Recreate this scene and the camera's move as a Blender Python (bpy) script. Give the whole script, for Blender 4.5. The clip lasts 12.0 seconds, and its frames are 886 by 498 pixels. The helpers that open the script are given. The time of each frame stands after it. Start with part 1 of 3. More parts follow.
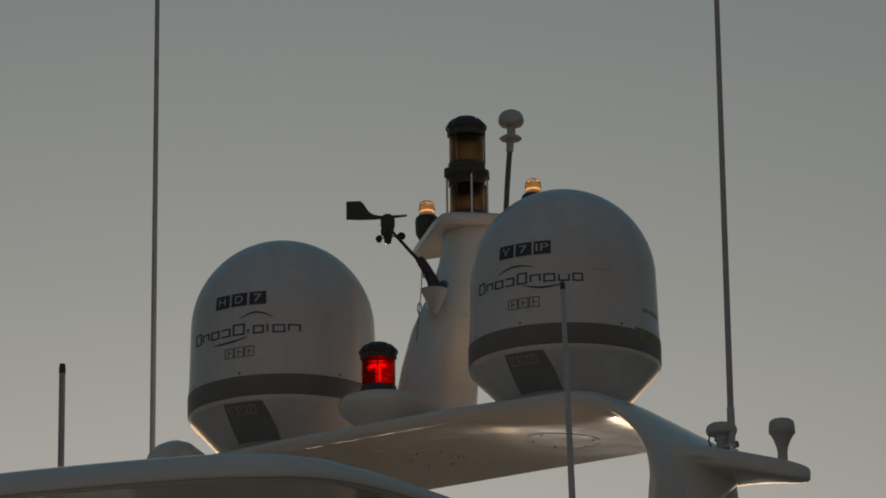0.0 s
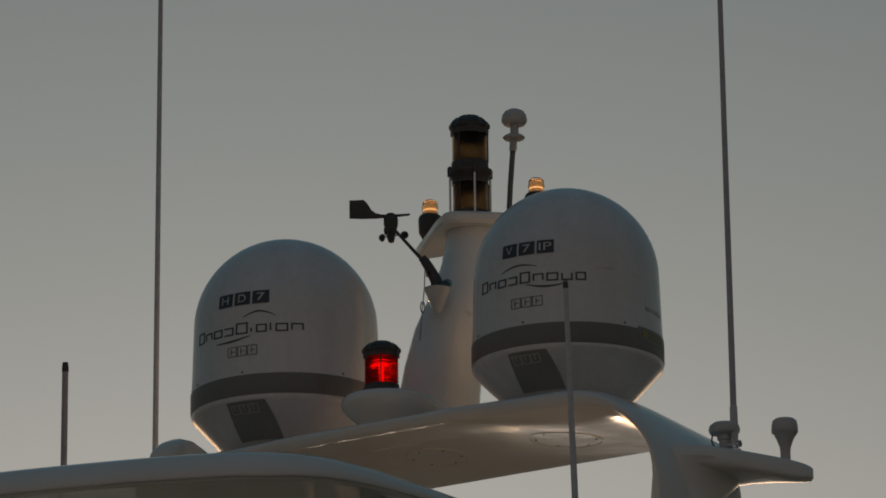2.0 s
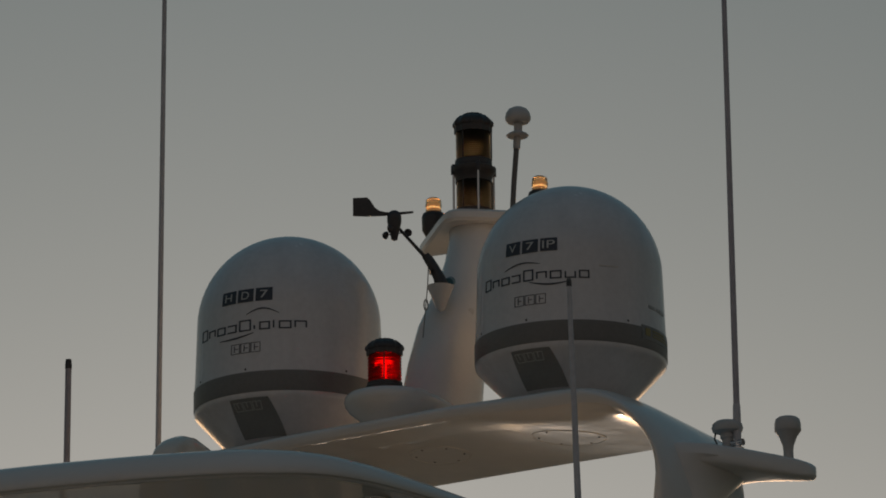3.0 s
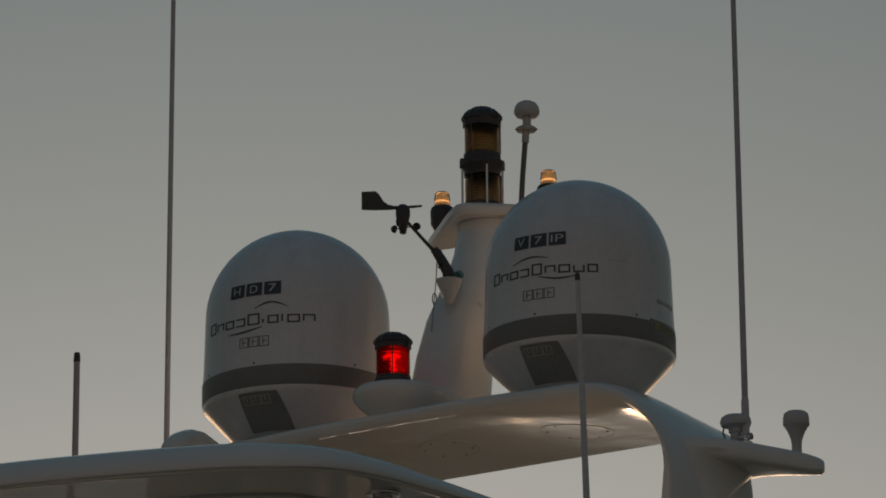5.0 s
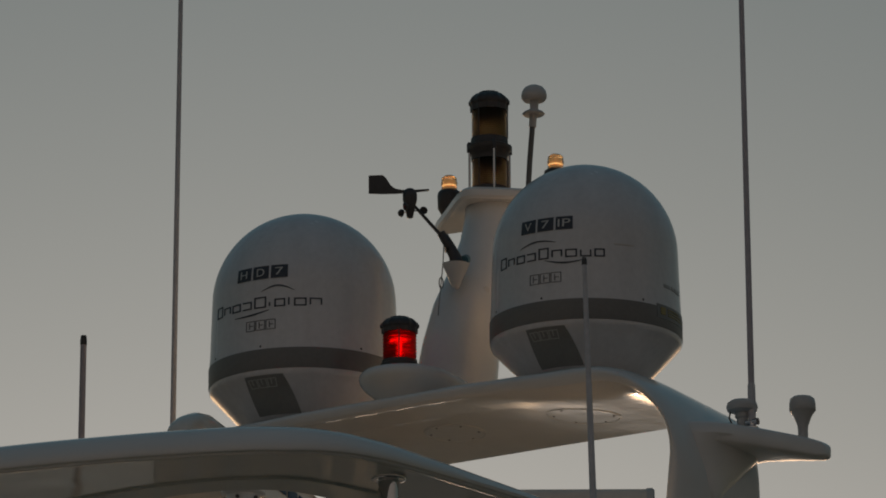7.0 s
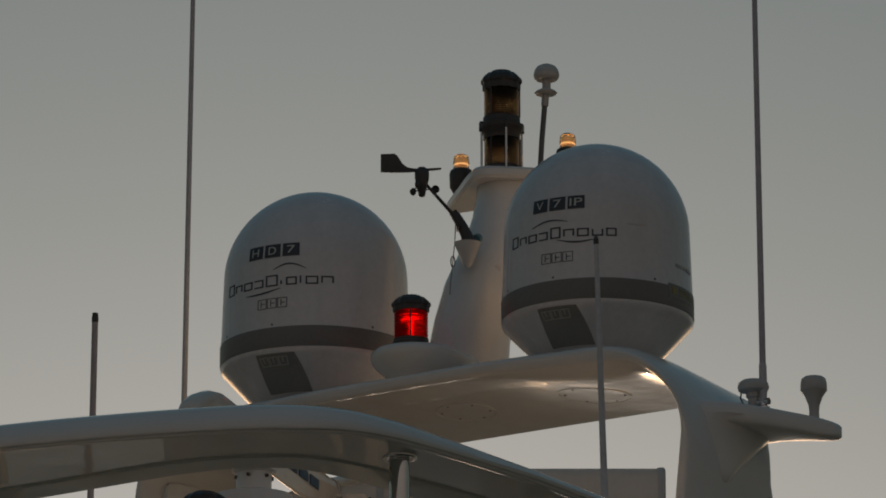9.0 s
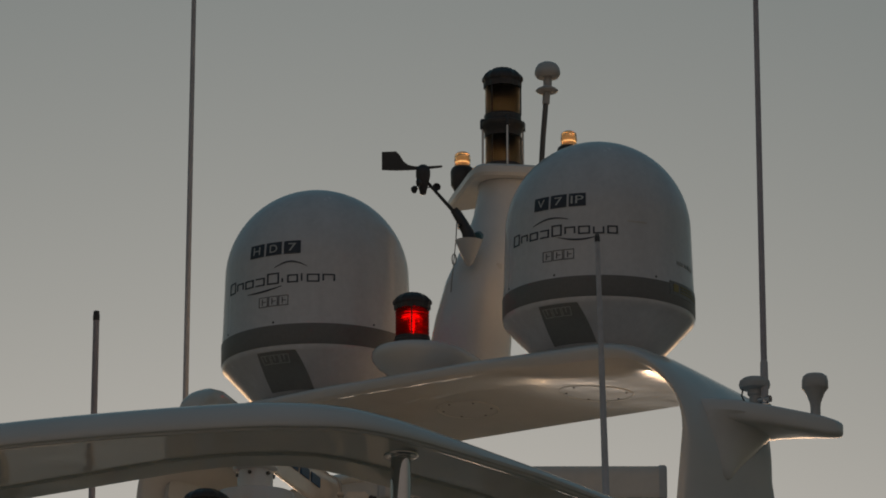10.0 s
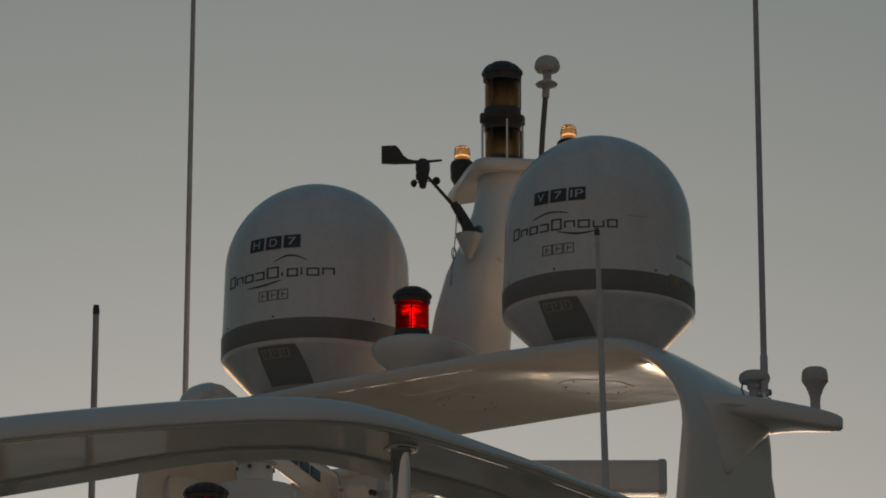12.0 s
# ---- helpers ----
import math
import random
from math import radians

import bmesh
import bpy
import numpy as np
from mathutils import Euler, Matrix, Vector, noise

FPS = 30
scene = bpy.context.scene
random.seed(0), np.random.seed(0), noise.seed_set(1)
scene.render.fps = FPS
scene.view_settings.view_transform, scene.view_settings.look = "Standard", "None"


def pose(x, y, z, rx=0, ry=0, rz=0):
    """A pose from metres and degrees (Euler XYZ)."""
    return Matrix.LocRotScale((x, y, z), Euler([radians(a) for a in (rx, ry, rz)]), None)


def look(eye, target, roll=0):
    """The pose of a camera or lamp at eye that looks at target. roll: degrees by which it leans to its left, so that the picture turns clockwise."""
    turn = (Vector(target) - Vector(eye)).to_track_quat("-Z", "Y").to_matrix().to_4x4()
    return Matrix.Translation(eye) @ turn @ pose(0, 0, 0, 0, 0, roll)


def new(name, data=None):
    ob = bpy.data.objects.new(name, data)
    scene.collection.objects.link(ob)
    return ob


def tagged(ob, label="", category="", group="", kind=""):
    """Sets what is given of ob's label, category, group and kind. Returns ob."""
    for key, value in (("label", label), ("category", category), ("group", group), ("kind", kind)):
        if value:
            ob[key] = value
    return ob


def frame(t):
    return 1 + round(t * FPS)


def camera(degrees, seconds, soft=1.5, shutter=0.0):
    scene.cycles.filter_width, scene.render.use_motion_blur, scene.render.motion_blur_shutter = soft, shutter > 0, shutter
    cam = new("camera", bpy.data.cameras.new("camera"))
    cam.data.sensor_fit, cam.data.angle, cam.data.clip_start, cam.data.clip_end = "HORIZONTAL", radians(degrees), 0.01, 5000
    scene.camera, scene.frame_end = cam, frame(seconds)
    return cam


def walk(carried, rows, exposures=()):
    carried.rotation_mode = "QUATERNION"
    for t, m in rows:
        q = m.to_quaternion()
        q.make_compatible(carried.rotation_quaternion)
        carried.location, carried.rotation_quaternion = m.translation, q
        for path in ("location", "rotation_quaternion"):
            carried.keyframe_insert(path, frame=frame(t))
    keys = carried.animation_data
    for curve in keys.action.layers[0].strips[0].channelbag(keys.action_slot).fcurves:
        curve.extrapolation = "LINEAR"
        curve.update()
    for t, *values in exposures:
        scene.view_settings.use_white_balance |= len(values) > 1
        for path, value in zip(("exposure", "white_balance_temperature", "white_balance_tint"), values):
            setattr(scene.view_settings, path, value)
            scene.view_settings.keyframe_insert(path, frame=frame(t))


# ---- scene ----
# ---------------------------------------------------------------- camera
EYE = (10.222, -15.089, 2.556)


def aim(heading, pitch, roll):
    """Camera pose on the quay: compass heading from +y, tilt above level, lean."""
    return pose(*EYE, 0, 0, heading) @ pose(0, 0, 0, 90 + pitch) @ pose(0, 0, 0, 0, 0, roll)


cam = camera(9.435, 12.0, soft=1.8)
walk(cam, [
    (0, aim(33.8712, 16.2610, -0.7888)),
    (0.5, aim(33.8887, 16.2610, -0.7665)),
    (1, aim(33.9119, 16.2579, -0.6326)),
    (1.5, aim(33.8991, 16.2420, -0.6460)),
    (2, aim(33.9056, 16.2503, -0.7164)),
    (2.5, aim(33.9364, 16.2332, -0.6311)),
    (3, aim(33.9438, 16.2262, -0.5833)),
    (5, aim(34.0398, 16.1615, -0.4796)),
    (5.5, aim(34.0524, 16.1474, -0.4249)),
    (6, aim(34.0635, 16.0868, -0.3255)),
    (6.5, aim(34.0929, 16.0565, -0.3149)),
    (7, aim(34.1172, 15.9918, -0.2730)),
    (9, aim(34.2486, 15.7656, -0.0313)),
    (9.5, aim(34.2639, 15.7423, -0.0466)),
    (10, aim(34.2618, 15.7418, -0.0650)),
    (10.5, aim(34.2691, 15.7263, -0.0368)),
    (11, aim(34.2576, 15.7000, 0.0000)),
    (11.5, aim(34.2642, 15.6806, 0.0121)),
    (12, aim(34.2592, 15.6766, -0.0965)),
], exposures=[(0, -0.13), (5, -0.15), (7, -0.13), (9, -0.08), (12, -0.05)])

# ---------------------------------------------------------------- light
SUN_AZ, SUN_EL = -36.0, 2.5          # clockwise from +y; low sun behind the boat
world = bpy.data.worlds.new("dusk_sky")
scene.world = world
world.use_nodes = True
wn, wl = world.node_tree.nodes, world.node_tree.links
sky = wn.new("ShaderNodeTexSky")
sky.sky_type = "NISHITA"
sky.sun_disc = False
sky.sun_elevation, sky.sun_rotation = radians(SUN_EL), radians(SUN_AZ)
sky.air_density, sky.dust_density, sky.ozone_density = 1.0, 2.0, 1.0
haze = wn.new("ShaderNodeHueSaturation")
haze.inputs["Saturation"].default_value = 0.22
wl.new(sky.outputs[0], haze.inputs["Color"])
wl.new(haze.outputs[0], wn["Background"].inputs["Color"])
wn["Background"].inputs["Strength"].default_value = 0.033
veil = wn.new("ShaderNodeBackground")      # even thin evening haze
way, split, lift, tint = (wn.new("ShaderNode" + k) for k in ("TexCoord", "SeparateXYZ", "MapRange", "ValToRGB"))
wl.new(way.outputs["Generated"], split.inputs[0])
wl.new(split.outputs["Z"], lift.inputs["Value"])
lift.inputs["From Min"].default_value, lift.inputs["From Max"].default_value = 0.05, 0.95
tint.color_ramp.elements[0].color = (0.070, 0.061, 0.028, 1)   # warm low down, cooler overhead
tint.color_ramp.elements[1].color = (0.003, 0.038, 0.062, 1)
tint.color_ramp.elements.new(0.5).color = (0.006, 0.060, 0.088, 1)
wl.new(lift.outputs[0], tint.inputs["Fac"])
facing, turn, dusk = wn.new("ShaderNodeVectorMath"), wn.new("ShaderNodeMapRange"), wn.new("ShaderNodeMix")
facing.operation = "DOT_PRODUCT"                                # pinkish twilight glow opposite the sun
facing.inputs[1].default_value = (math.sin(radians(SUN_AZ)), math.cos(radians(SUN_AZ)), 0)
wl.new(way.outputs["Generated"], facing.inputs[0])
turn.interpolation_type = "SMOOTHSTEP"
turn.inputs["From Min"].default_value, turn.inputs["From Max"].default_value = 0.35, -0.75
wl.new(facing.outputs["Value"], turn.inputs["Value"])
dusk.data_type = "RGBA"
wl.new(turn.outputs[0], dusk.inputs[0])
wl.new(tint.outputs["Color"], dusk.inputs[6])
high, blush = wn.new("ShaderNodeMapRange"), wn.new("ShaderNodeValToRGB")
high.inputs["From Min"].default_value, high.inputs["From Max"].default_value = 0.10, 0.75
wl.new(split.outputs["Z"], high.inputs["Value"])
wl.new(high.outputs[0], blush.inputs["Fac"])
blush.color_ramp.elements[0].color = (0.158, 0.114, 0.082, 1)   # rosy near the horizon, bluer above
blush.color_ramp.elements[1].color = (0.025, 0.056, 0.084, 1)
wl.new(blush.outputs["Color"], dusk.inputs[7])
low, near, both_ways, glow, total = (wn.new("ShaderNode" + k) for k in ("MapRange", "MapRange", "Math", "Mix", "Mix"))
low.interpolation_type = near.interpolation_type = "SMOOTHERSTEP"   # sunset glow round the sun, low over the horizon
low.inputs["From Min"].default_value, low.inputs["From Max"].default_value = 0.12, 0.0
near.inputs["From Min"].default_value, near.inputs["From Max"].default_value = 0.91, 1.0
wl.new(split.outputs["Z"], low.inputs["Value"])
wl.new(facing.outputs["Value"], near.inputs["Value"])
both_ways.operation = "MULTIPLY"
wl.new(low.outputs[0], both_ways.inputs[0])
wl.new(near.outputs[0], both_ways.inputs[1])
glow.data_type = total.data_type = "RGBA"
glow.inputs[6].default_value, glow.inputs[7].default_value = (0, 0, 0, 1), (3.9, 2.1, 0.86, 1)
wl.new(both_ways.outputs[0], glow.inputs[0])
total.blend_type = "ADD"
total.inputs[0].default_value = 1.0
wl.new(dusk.outputs[2], total.inputs[6])
wl.new(glow.outputs[2], total.inputs[7])
wl.new(total.outputs[2], veil.inputs["Color"])
both = wn.new("ShaderNodeAddShader")
wl.new(wn["Background"].outputs[0], both.inputs[0])
wl.new(veil.outputs[0], both.inputs[1])
wl.new(both.outputs[0], wn["World Output"].inputs["Surface"])

sun = new("sun", bpy.data.lights.new("sun", "SUN"))
sun.data.energy, sun.data.angle, sun.data.color = 1.7, radians(0.6), (1.0, 0.62, 0.32)
sd = Vector((math.sin(radians(SUN_AZ)) * math.cos(radians(SUN_EL)), math.cos(radians(SUN_AZ)) * math.cos(radians(SUN_EL)), math.sin(radians(SUN_EL))))
sun.matrix_world = look(sd * 60 + Vector((0, 0, 7)), (0, 0, 7))


# ---------------------------------------------------------------- materials
def surface(name, color, rough=0.4, metal=0.0, coat=0.0, fine=40.0, wide=2.5, vary=0.10, bump=0.02, deep=0.01, trans=0.0, streak=0.0, ior=1.5, grain=5.0):
    m = bpy.data.materials.new(name)
    m.use_nodes = True
    n, l = m.node_tree.nodes, m.node_tree.links
    p = n["Principled BSDF"]
    tc = n.new("ShaderNodeTexCoord")
    a, b = n.new("ShaderNodeTexNoise"), n.new("ShaderNodeTexNoise")
    a.inputs["Scale"].default_value, a.inputs["Detail"].default_value = wide, grain
    b.inputs["Scale"].default_value, b.inputs["Detail"].default_value = fine, min(3.0, grain)
    add = n.new("ShaderNodeMath")
    add.operation = "MULTIPLY_ADD"
    add.inputs[1].default_value = 0.5
    if streak:
        run = n.new("ShaderNodeMapping")       # rain runs stretched downwards
        run.inputs["Scale"].default_value = (1, 1, streak)
        l.new(tc.outputs["Object"], run.inputs["Vector"])
        l.new(run.outputs[0], a.inputs["Vector"])
    else:
        l.new(tc.outputs["Object"], a.inputs["Vector"])
    l.new(tc.outputs["Object"], b.inputs["Vector"])
    l.new(b.outputs["Fac"], add.inputs[0])
    l.new(a.outputs["Fac"], add.inputs[2])
    ramp = n.new("ShaderNodeValToRGB")
    ramp.color_ramp.elements[0].position, ramp.color_ramp.elements[1].position = 0.45, 1.05
    ramp.color_ramp.elements[0].color = (*[c * (1 - vary) for c in color], 1)
    ramp.color_ramp.elements[1].color = (*[min(1, c * (1 + vary)) for c in color], 1)
    l.new(add.outputs[0], ramp.inputs["Fac"])
    l.new(ramp.outputs["Color"], p.inputs["Base Color"])
    rr = n.new("ShaderNodeMapRange")
    rr.inputs["To Min"].default_value, rr.inputs["To Max"].default_value = rough * 0.75, min(1, rough * 1.3)
    l.new(a.outputs["Fac"], rr.inputs["Value"])
    l.new(rr.outputs[0], p.inputs["Roughness"])
    p.inputs["Metallic"].default_value = metal
    p.inputs["Coat Weight"].default_value = coat
    p.inputs["Coat Roughness"].default_value = 0.06
    p.inputs["Transmission Weight"].default_value = trans
    p.inputs["IOR"].default_value = ior
    if bump:
        bp = n.new("ShaderNodeBump")
        bp.inputs["Strength"].default_value, bp.inputs["Distance"].default_value = bump, deep
        l.new(add.outputs[0], bp.inputs["Height"])
        l.new(bp.outputs[0], p.inputs["Normal"])
    return m


def glowing(name, color, strength):
    m = bpy.data.materials.new(name)
    m.use_nodes = True
    p = m.node_tree.nodes["Principled BSDF"]
    p.inputs["Base Color"].default_value = (*color, 1)
    p.inputs["Emission Color"].default_value = (*color, 1)
    p.inputs["Emission Strength"].default_value = strength
    return m


GELCOAT = surface("white_gelcoat", (0.79, 0.78, 0.765), 0.12, coat=0.25, fine=13, wide=2.6, vary=0.05, bump=0.36)
ROOF = surface("roof_gelcoat", (0.80, 0.785, 0.765), 0.05, coat=0.2, fine=3.0, wide=1.3, vary=0.05, bump=0.5, deep=0.020, grain=1.2)
ARCHCOAT = surface("arch_gelcoat", (0.78, 0.77, 0.755), 0.05, coat=0.1, fine=9, wide=2.0, vary=0.05, bump=0.40, grain=1.3, ior=1.36)
DOME = surface("radome_plastic", (0.70, 0.688, 0.698), 0.24, coat=0.40, fine=45, wide=9.0, vary=0.10, bump=0.012, streak=0.10)
BAND = surface("grey_band_vinyl", (0.20, 0.20, 0.198), 0.38, fine=80, wide=4, vary=0.12)
PLATE = surface("dark_grey_label_vinyl", (0.235, 0.235, 0.225), 0.45, fine=80, wide=6, vary=0.15)
INK = surface("dark_blue_ink", (0.045, 0.055, 0.075), 0.4, fine=90, wide=8, vary=0.2)
GREYINK = surface("grey_ink", (0.17, 0.17, 0.18), 0.45, fine=90, wide=8, vary=0.15)
WHITEINK = surface("white_ink", (0.62, 0.62, 0.60), 0.45, fine=90, wide=8, vary=0.1)
YELLOW = surface("warning_yellow", (0.34, 0.28, 0.12), 0.5, fine=90, wide=8, vary=0.1)
FADEINK = surface("faded_grey_ink", (0.38, 0.38, 0.38), 0.45, fine=90, wide=8, vary=0.2)
PALEINK = surface("faded_white_ink", (0.50, 0.50, 0.49), 0.45, fine=90, wide=8, vary=0.1)
BLUEINK = surface("blue_ink", (0.03, 0.09, 0.20), 0.45, fine=90, wide=8, vary=0.15)
BLACK = surface("black_plastic", (0.055, 0.051, 0.052), 0.38, fine=70, wide=9, vary=0.3, bump=0.05)
RUBBER = surface("dark_cable_rubber", (0.03, 0.03, 0.03), 0.6, fine=80, wide=8, vary=0.2)
WHIP = surface("weathered_white_fibreglass", (0.62, 0.60, 0.62), 0.5, fine=60, wide=7, vary=0.15)
GREYROD = surface("grey_fibreglass", (0.46, 0.42, 0.45), 0.5, fine=60, wide=7, vary=0.15)
GREYWHIP = surface("aged_grey_fibreglass", (0.54, 0.50, 0.54), 0.5, fine=60, wide=7, vary=0.15)
DARKPOLE = surface("dark_grey_painted_pole", (0.17, 0.17, 0.17), 0.45, fine=60, wide=7, vary=0.15)
STEEL = surface("polished_steel", (0.62, 0.62, 0.63), 0.09, metal=1.0, fine=60, wide=5, vary=0.08)
WHITEPLASTIC = surface("white_antenna_plastic", (0.58, 0.57, 0.56), 0.4, fine=70, wide=6, vary=0.08)
BEIGE = surface("warm_white_radar_plastic", (0.78, 0.70, 0.62), 0.14, coat=0.4, fine=30, wide=4, vary=0.08)
ROPE = surface("grey_cord", (0.22, 0.21, 0.20), 0.8, fine=160, wide=20, vary=0.25, bump=0.2)
CLEAR = surface("amber_lens_glass", (0.90, 0.70, 0.43), 0.12, trans=0.93, fine=40, wide=6, vary=0.05, bump=0.0, ior=1.3)
SMOKE = surface("smoked_lens_glass", (0.135, 0.123, 0.100), 0.36, trans=0.92, fine=40, wide=6, vary=0.10, bump=0.0, ior=1.25)
REDGLASS = surface("red_lens_glass", (0.38, 0.008, 0.008), 0.45, trans=0.85, fine=40, wide=6, vary=0.10, bump=0.0, ior=1.2)
REDGLOW = glowing("lit_red_filament", (1.0, 0.035, 0.02), 7.5)
WARMGLOW = glowing("lit_warm_bulb", (1.0, 0.58, 0.28), 0.20)
HOTGLOW = glowing("lit_warm_filament", (1.0, 0.62, 0.28), 1.3)
SEA = surface("harbour_water", (0.135, 0.110, 0.070), 0.06, fine=2.2, wide=0.5, vary=0.3, bump=0.35, deep=0.03, ior=1.33)
TEAK = surface("teak_deck", (0.46, 0.35, 0.22), 0.6, fine=30, wide=2, vary=0.2, bump=0.1)


# ---------------------------------------------------------------- mesh tools
def finish(name, bm, material, parent=None, label="", smooth=40.0):
    me = bpy.data.meshes.new(name)
    bmesh.ops.recalc_face_normals(bm, faces=bm.faces)
    bm.to_mesh(me)
    bm.free()
    for p in me.polygons:
        p.use_smooth = smooth > 0
    if smooth > 0:
        me.set_sharp_from_angle(angle=radians(smooth))
    me.materials.append(material)
    ob = new(name, me)
    if parent:
        ob.parent = parent
    if label:
        ob["label"] = label
    return ob


def part(name, bm, material, parent, label="", smooth=40.0):
    return finish(name, bm, material, parent, label, smooth)


def thing(name, m, label, category, group="", kind=""):
    e = new(name)
    e.empty_display_size = 0.1
    e.matrix_world = m
    return tagged(e, label, category, group, kind)


def spin(profile, n=48, bm=None, at=(0, 0, 0), flute=None):
    """Surface of revolution about z from (r, z) pairs; flute(angle) scales the radius."""
    bm = bm or bmesh.new()
    rings = []
    for r, z in profile:
        if r < 1e-5:
            rings.append([bm.verts.new((at[0], at[1], at[2] + z))])
            continue
        ring = []
        for i in range(n):
            a = 2 * math.pi * i / n
            k = flute(a) if flute else 1.0
            ring.append(bm.verts.new((at[0] + r * k * math.cos(a), at[1] + r * k * math.sin(a), at[2] + z)))
        rings.append(ring)
    for p, q in zip(rings, rings[1:]):
        for i in range(n):
            j = (i + 1) % n
            if len(p) == 1 and len(q) > 1:
                bm.faces.new((p[0], q[i], q[j]))
            elif len(q) == 1 and len(p) > 1:
                bm.faces.new((p[i], p[j], q[0]))
            elif len(p) > 1:
                bm.faces.new((p[i], p[j], q[j], q[i]))
    return bm


def loft(rings, caps=True, closed=False, bm=None):
    """Skin over equally long rings of points."""
    bm = bm or bmesh.new()
    vs = [[bm.verts.new(p) for p in r] for r in rings]
    n = len(vs[0])
    pairs = list(zip(vs, vs[1:])) + ([(vs[-1], vs[0])] if closed else [])
    for p, q in pairs:
        for i in range(n):
            j = (i + 1) % n
            bm.faces.new((p[i], p[j], q[j], q[i]))
    if caps and not closed:
        bm.faces.new(vs[0][::-1])
        bm.faces.new(vs[-1])
    return bm


def tube(points, radius, n=12, bm=None):
    """Round rod through points; radius is a number or one per point."""
    pts = [Vector(p) for p in points]
    rad = radius if isinstance(radius, (list, tuple)) else [radius] * len(pts)
    rings, side = [], None
    for i, p in enumerate(pts):
        d = (pts[min(i + 1, len(pts) - 1)] - pts[max(i - 1, 0)]).normalized()
        if side is None:
            side = d.orthogonal().normalized()
        side = (side - d * side.dot(d)).normalized()
        up = d.cross(side)
        rings.append([p + rad[i] * (math.cos(2 * math.pi * k / n) * side + math.sin(2 * math.pi * k / n) * up) for k in range(n)])
    return loft(rings, bm=bm)


def smooth_loop(points, per=6, closed=True):
    """Catmull-Rom through 2D or 3D points."""
    pts = [Vector(p) for p in points]
    n, out = len(pts), []
    for i in range(n if closed else n - 1):
        p0, p1, p2, p3 = (pts[(i + k) % n] if closed else pts[max(0, min(n - 1, i + k))] for k in (-1, 0, 1, 2))
        for s in range(per):
            t = s / per
            out.append(0.5 * (2 * p1 + (p2 - p0) * t + (2 * p0 - 5 * p1 + 4 * p2 - p3) * t * t + (3 * p1 - p0 - 3 * p2 + p3) * t ** 3))
    if not closed:
        out.append(pts[-1])
    return out


def slab(outline, z0, z1, edge=0.006):
    """Plate over a plan outline with eased edges."""
    c = Vector((sum(p[0] for p in outline) / len(outline), sum(p[1] for p in outline) / len(outline)))
    def ring(z, inset):
        out = []
        for p in outline:
            d = Vector((p[0], p[1])) - c
            d = d * (1 - inset / max(d.length, 1e-4))
            out.append((c.x + d.x, c.y + d.y, z))
        return out
    return loft([ring(z0, edge), ring(z0 + edge, 0), ring(z1 - edge, 0), ring(z1, edge)])


def block(sx, sy, sz, at=(0, 0, 0), bevel=0.004):
    bm = bmesh.new()
    bmesh.ops.create_cube(bm, size=1)
    bmesh.ops.scale(bm, vec=(sx, sy, sz), verts=bm.verts)
    if bevel:
        bmesh.ops.bevel(bm, geom=bm.edges[:], offset=bevel, segments=2, affect="EDGES")
    bmesh.ops.translate(bm, vec=at, verts=bm.verts)
    return bm


# ---------------------------------------------------------------- setting: water and the boat below the view
bm = bmesh.new()
bmesh.ops.create_grid(bm, x_segments=24, y_segments=24, size=3500)
tagged(finish("water", bm, SEA), "calm dark harbour water reaching the horizon", "water", kind="structure")

hull_plan = [(0, -9.5), (1.6, -7.5), (2.35, -3.5), (2.4, 2.0), (2.2, 6.0), (-2.2, 6.0), (-2.4, 2.0), (-2.35, -3.5), (-1.6, -7.5)]
hp = smooth_loop(hull_plan, 4)
bm = loft([[(p.x * k, p.y * (0.94 if z < 1 else 1), z) for p in hp] for z, k in ((-0.3, 0.80), (0.6, 0.92), (2.0, 1.0), (2.15, 0.99))])
tagged(finish("hull", bm, GELCOAT), "white moulded yacht hull standing in the water", "boat hull", kind="structure")
cab = smooth_loop([(0, -5.2), (1.7, -4.4), (1.95, -2.0), (1.95, 3.8), (-1.95, 3.8), (-1.95, -2.0), (-1.7, -4.4)], 4)
bm = loft([[(p.x * k, p.y * k, z) for p in cab] for z, k in ((2.15, 1.0), (3.4, 0.95), (4.26, 0.92), (4.30, 0.90))])
tagged(finish("deckhouse", bm, GELCOAT), "white moulded deckhouse carrying the flybridge", "deckhouse", kind="structure")

# added coaming, out of view, blocks bright reflections on the undersides above
coam = smooth_loop([(0, -4.9), (1.62, -4.1), (1.84, -2.0), (1.84, 3.6), (-1.84, 3.6), (-1.84, -2.0), (-1.62, -4.1)], 6)
rings = [[(p.x * k, p.y * k, z) for p in coam] for z, k in ((4.22, 0.99), (4.86, 1.01), (4.90, 1.0), (4.90, 0.97), (4.86, 0.96), (4.22, 0.95))]
tagged(finish("coaming", loft(rings, caps=False, closed=True), GELCOAT), "unseen white coaming added round the upper deck to dim reflections", "coaming", kind="structure")
# unseen deck, its colour kept pale and warm to bounce light up
tagged(finish("flybridge_deck", slab([(p.x * 0.945, p.y * 0.945) for p in coam], 4.26, 4.305, 0.004), TEAK), "unseen teak flybridge deck, pale and warm to bounce light upwards", "deck", kind="structure")


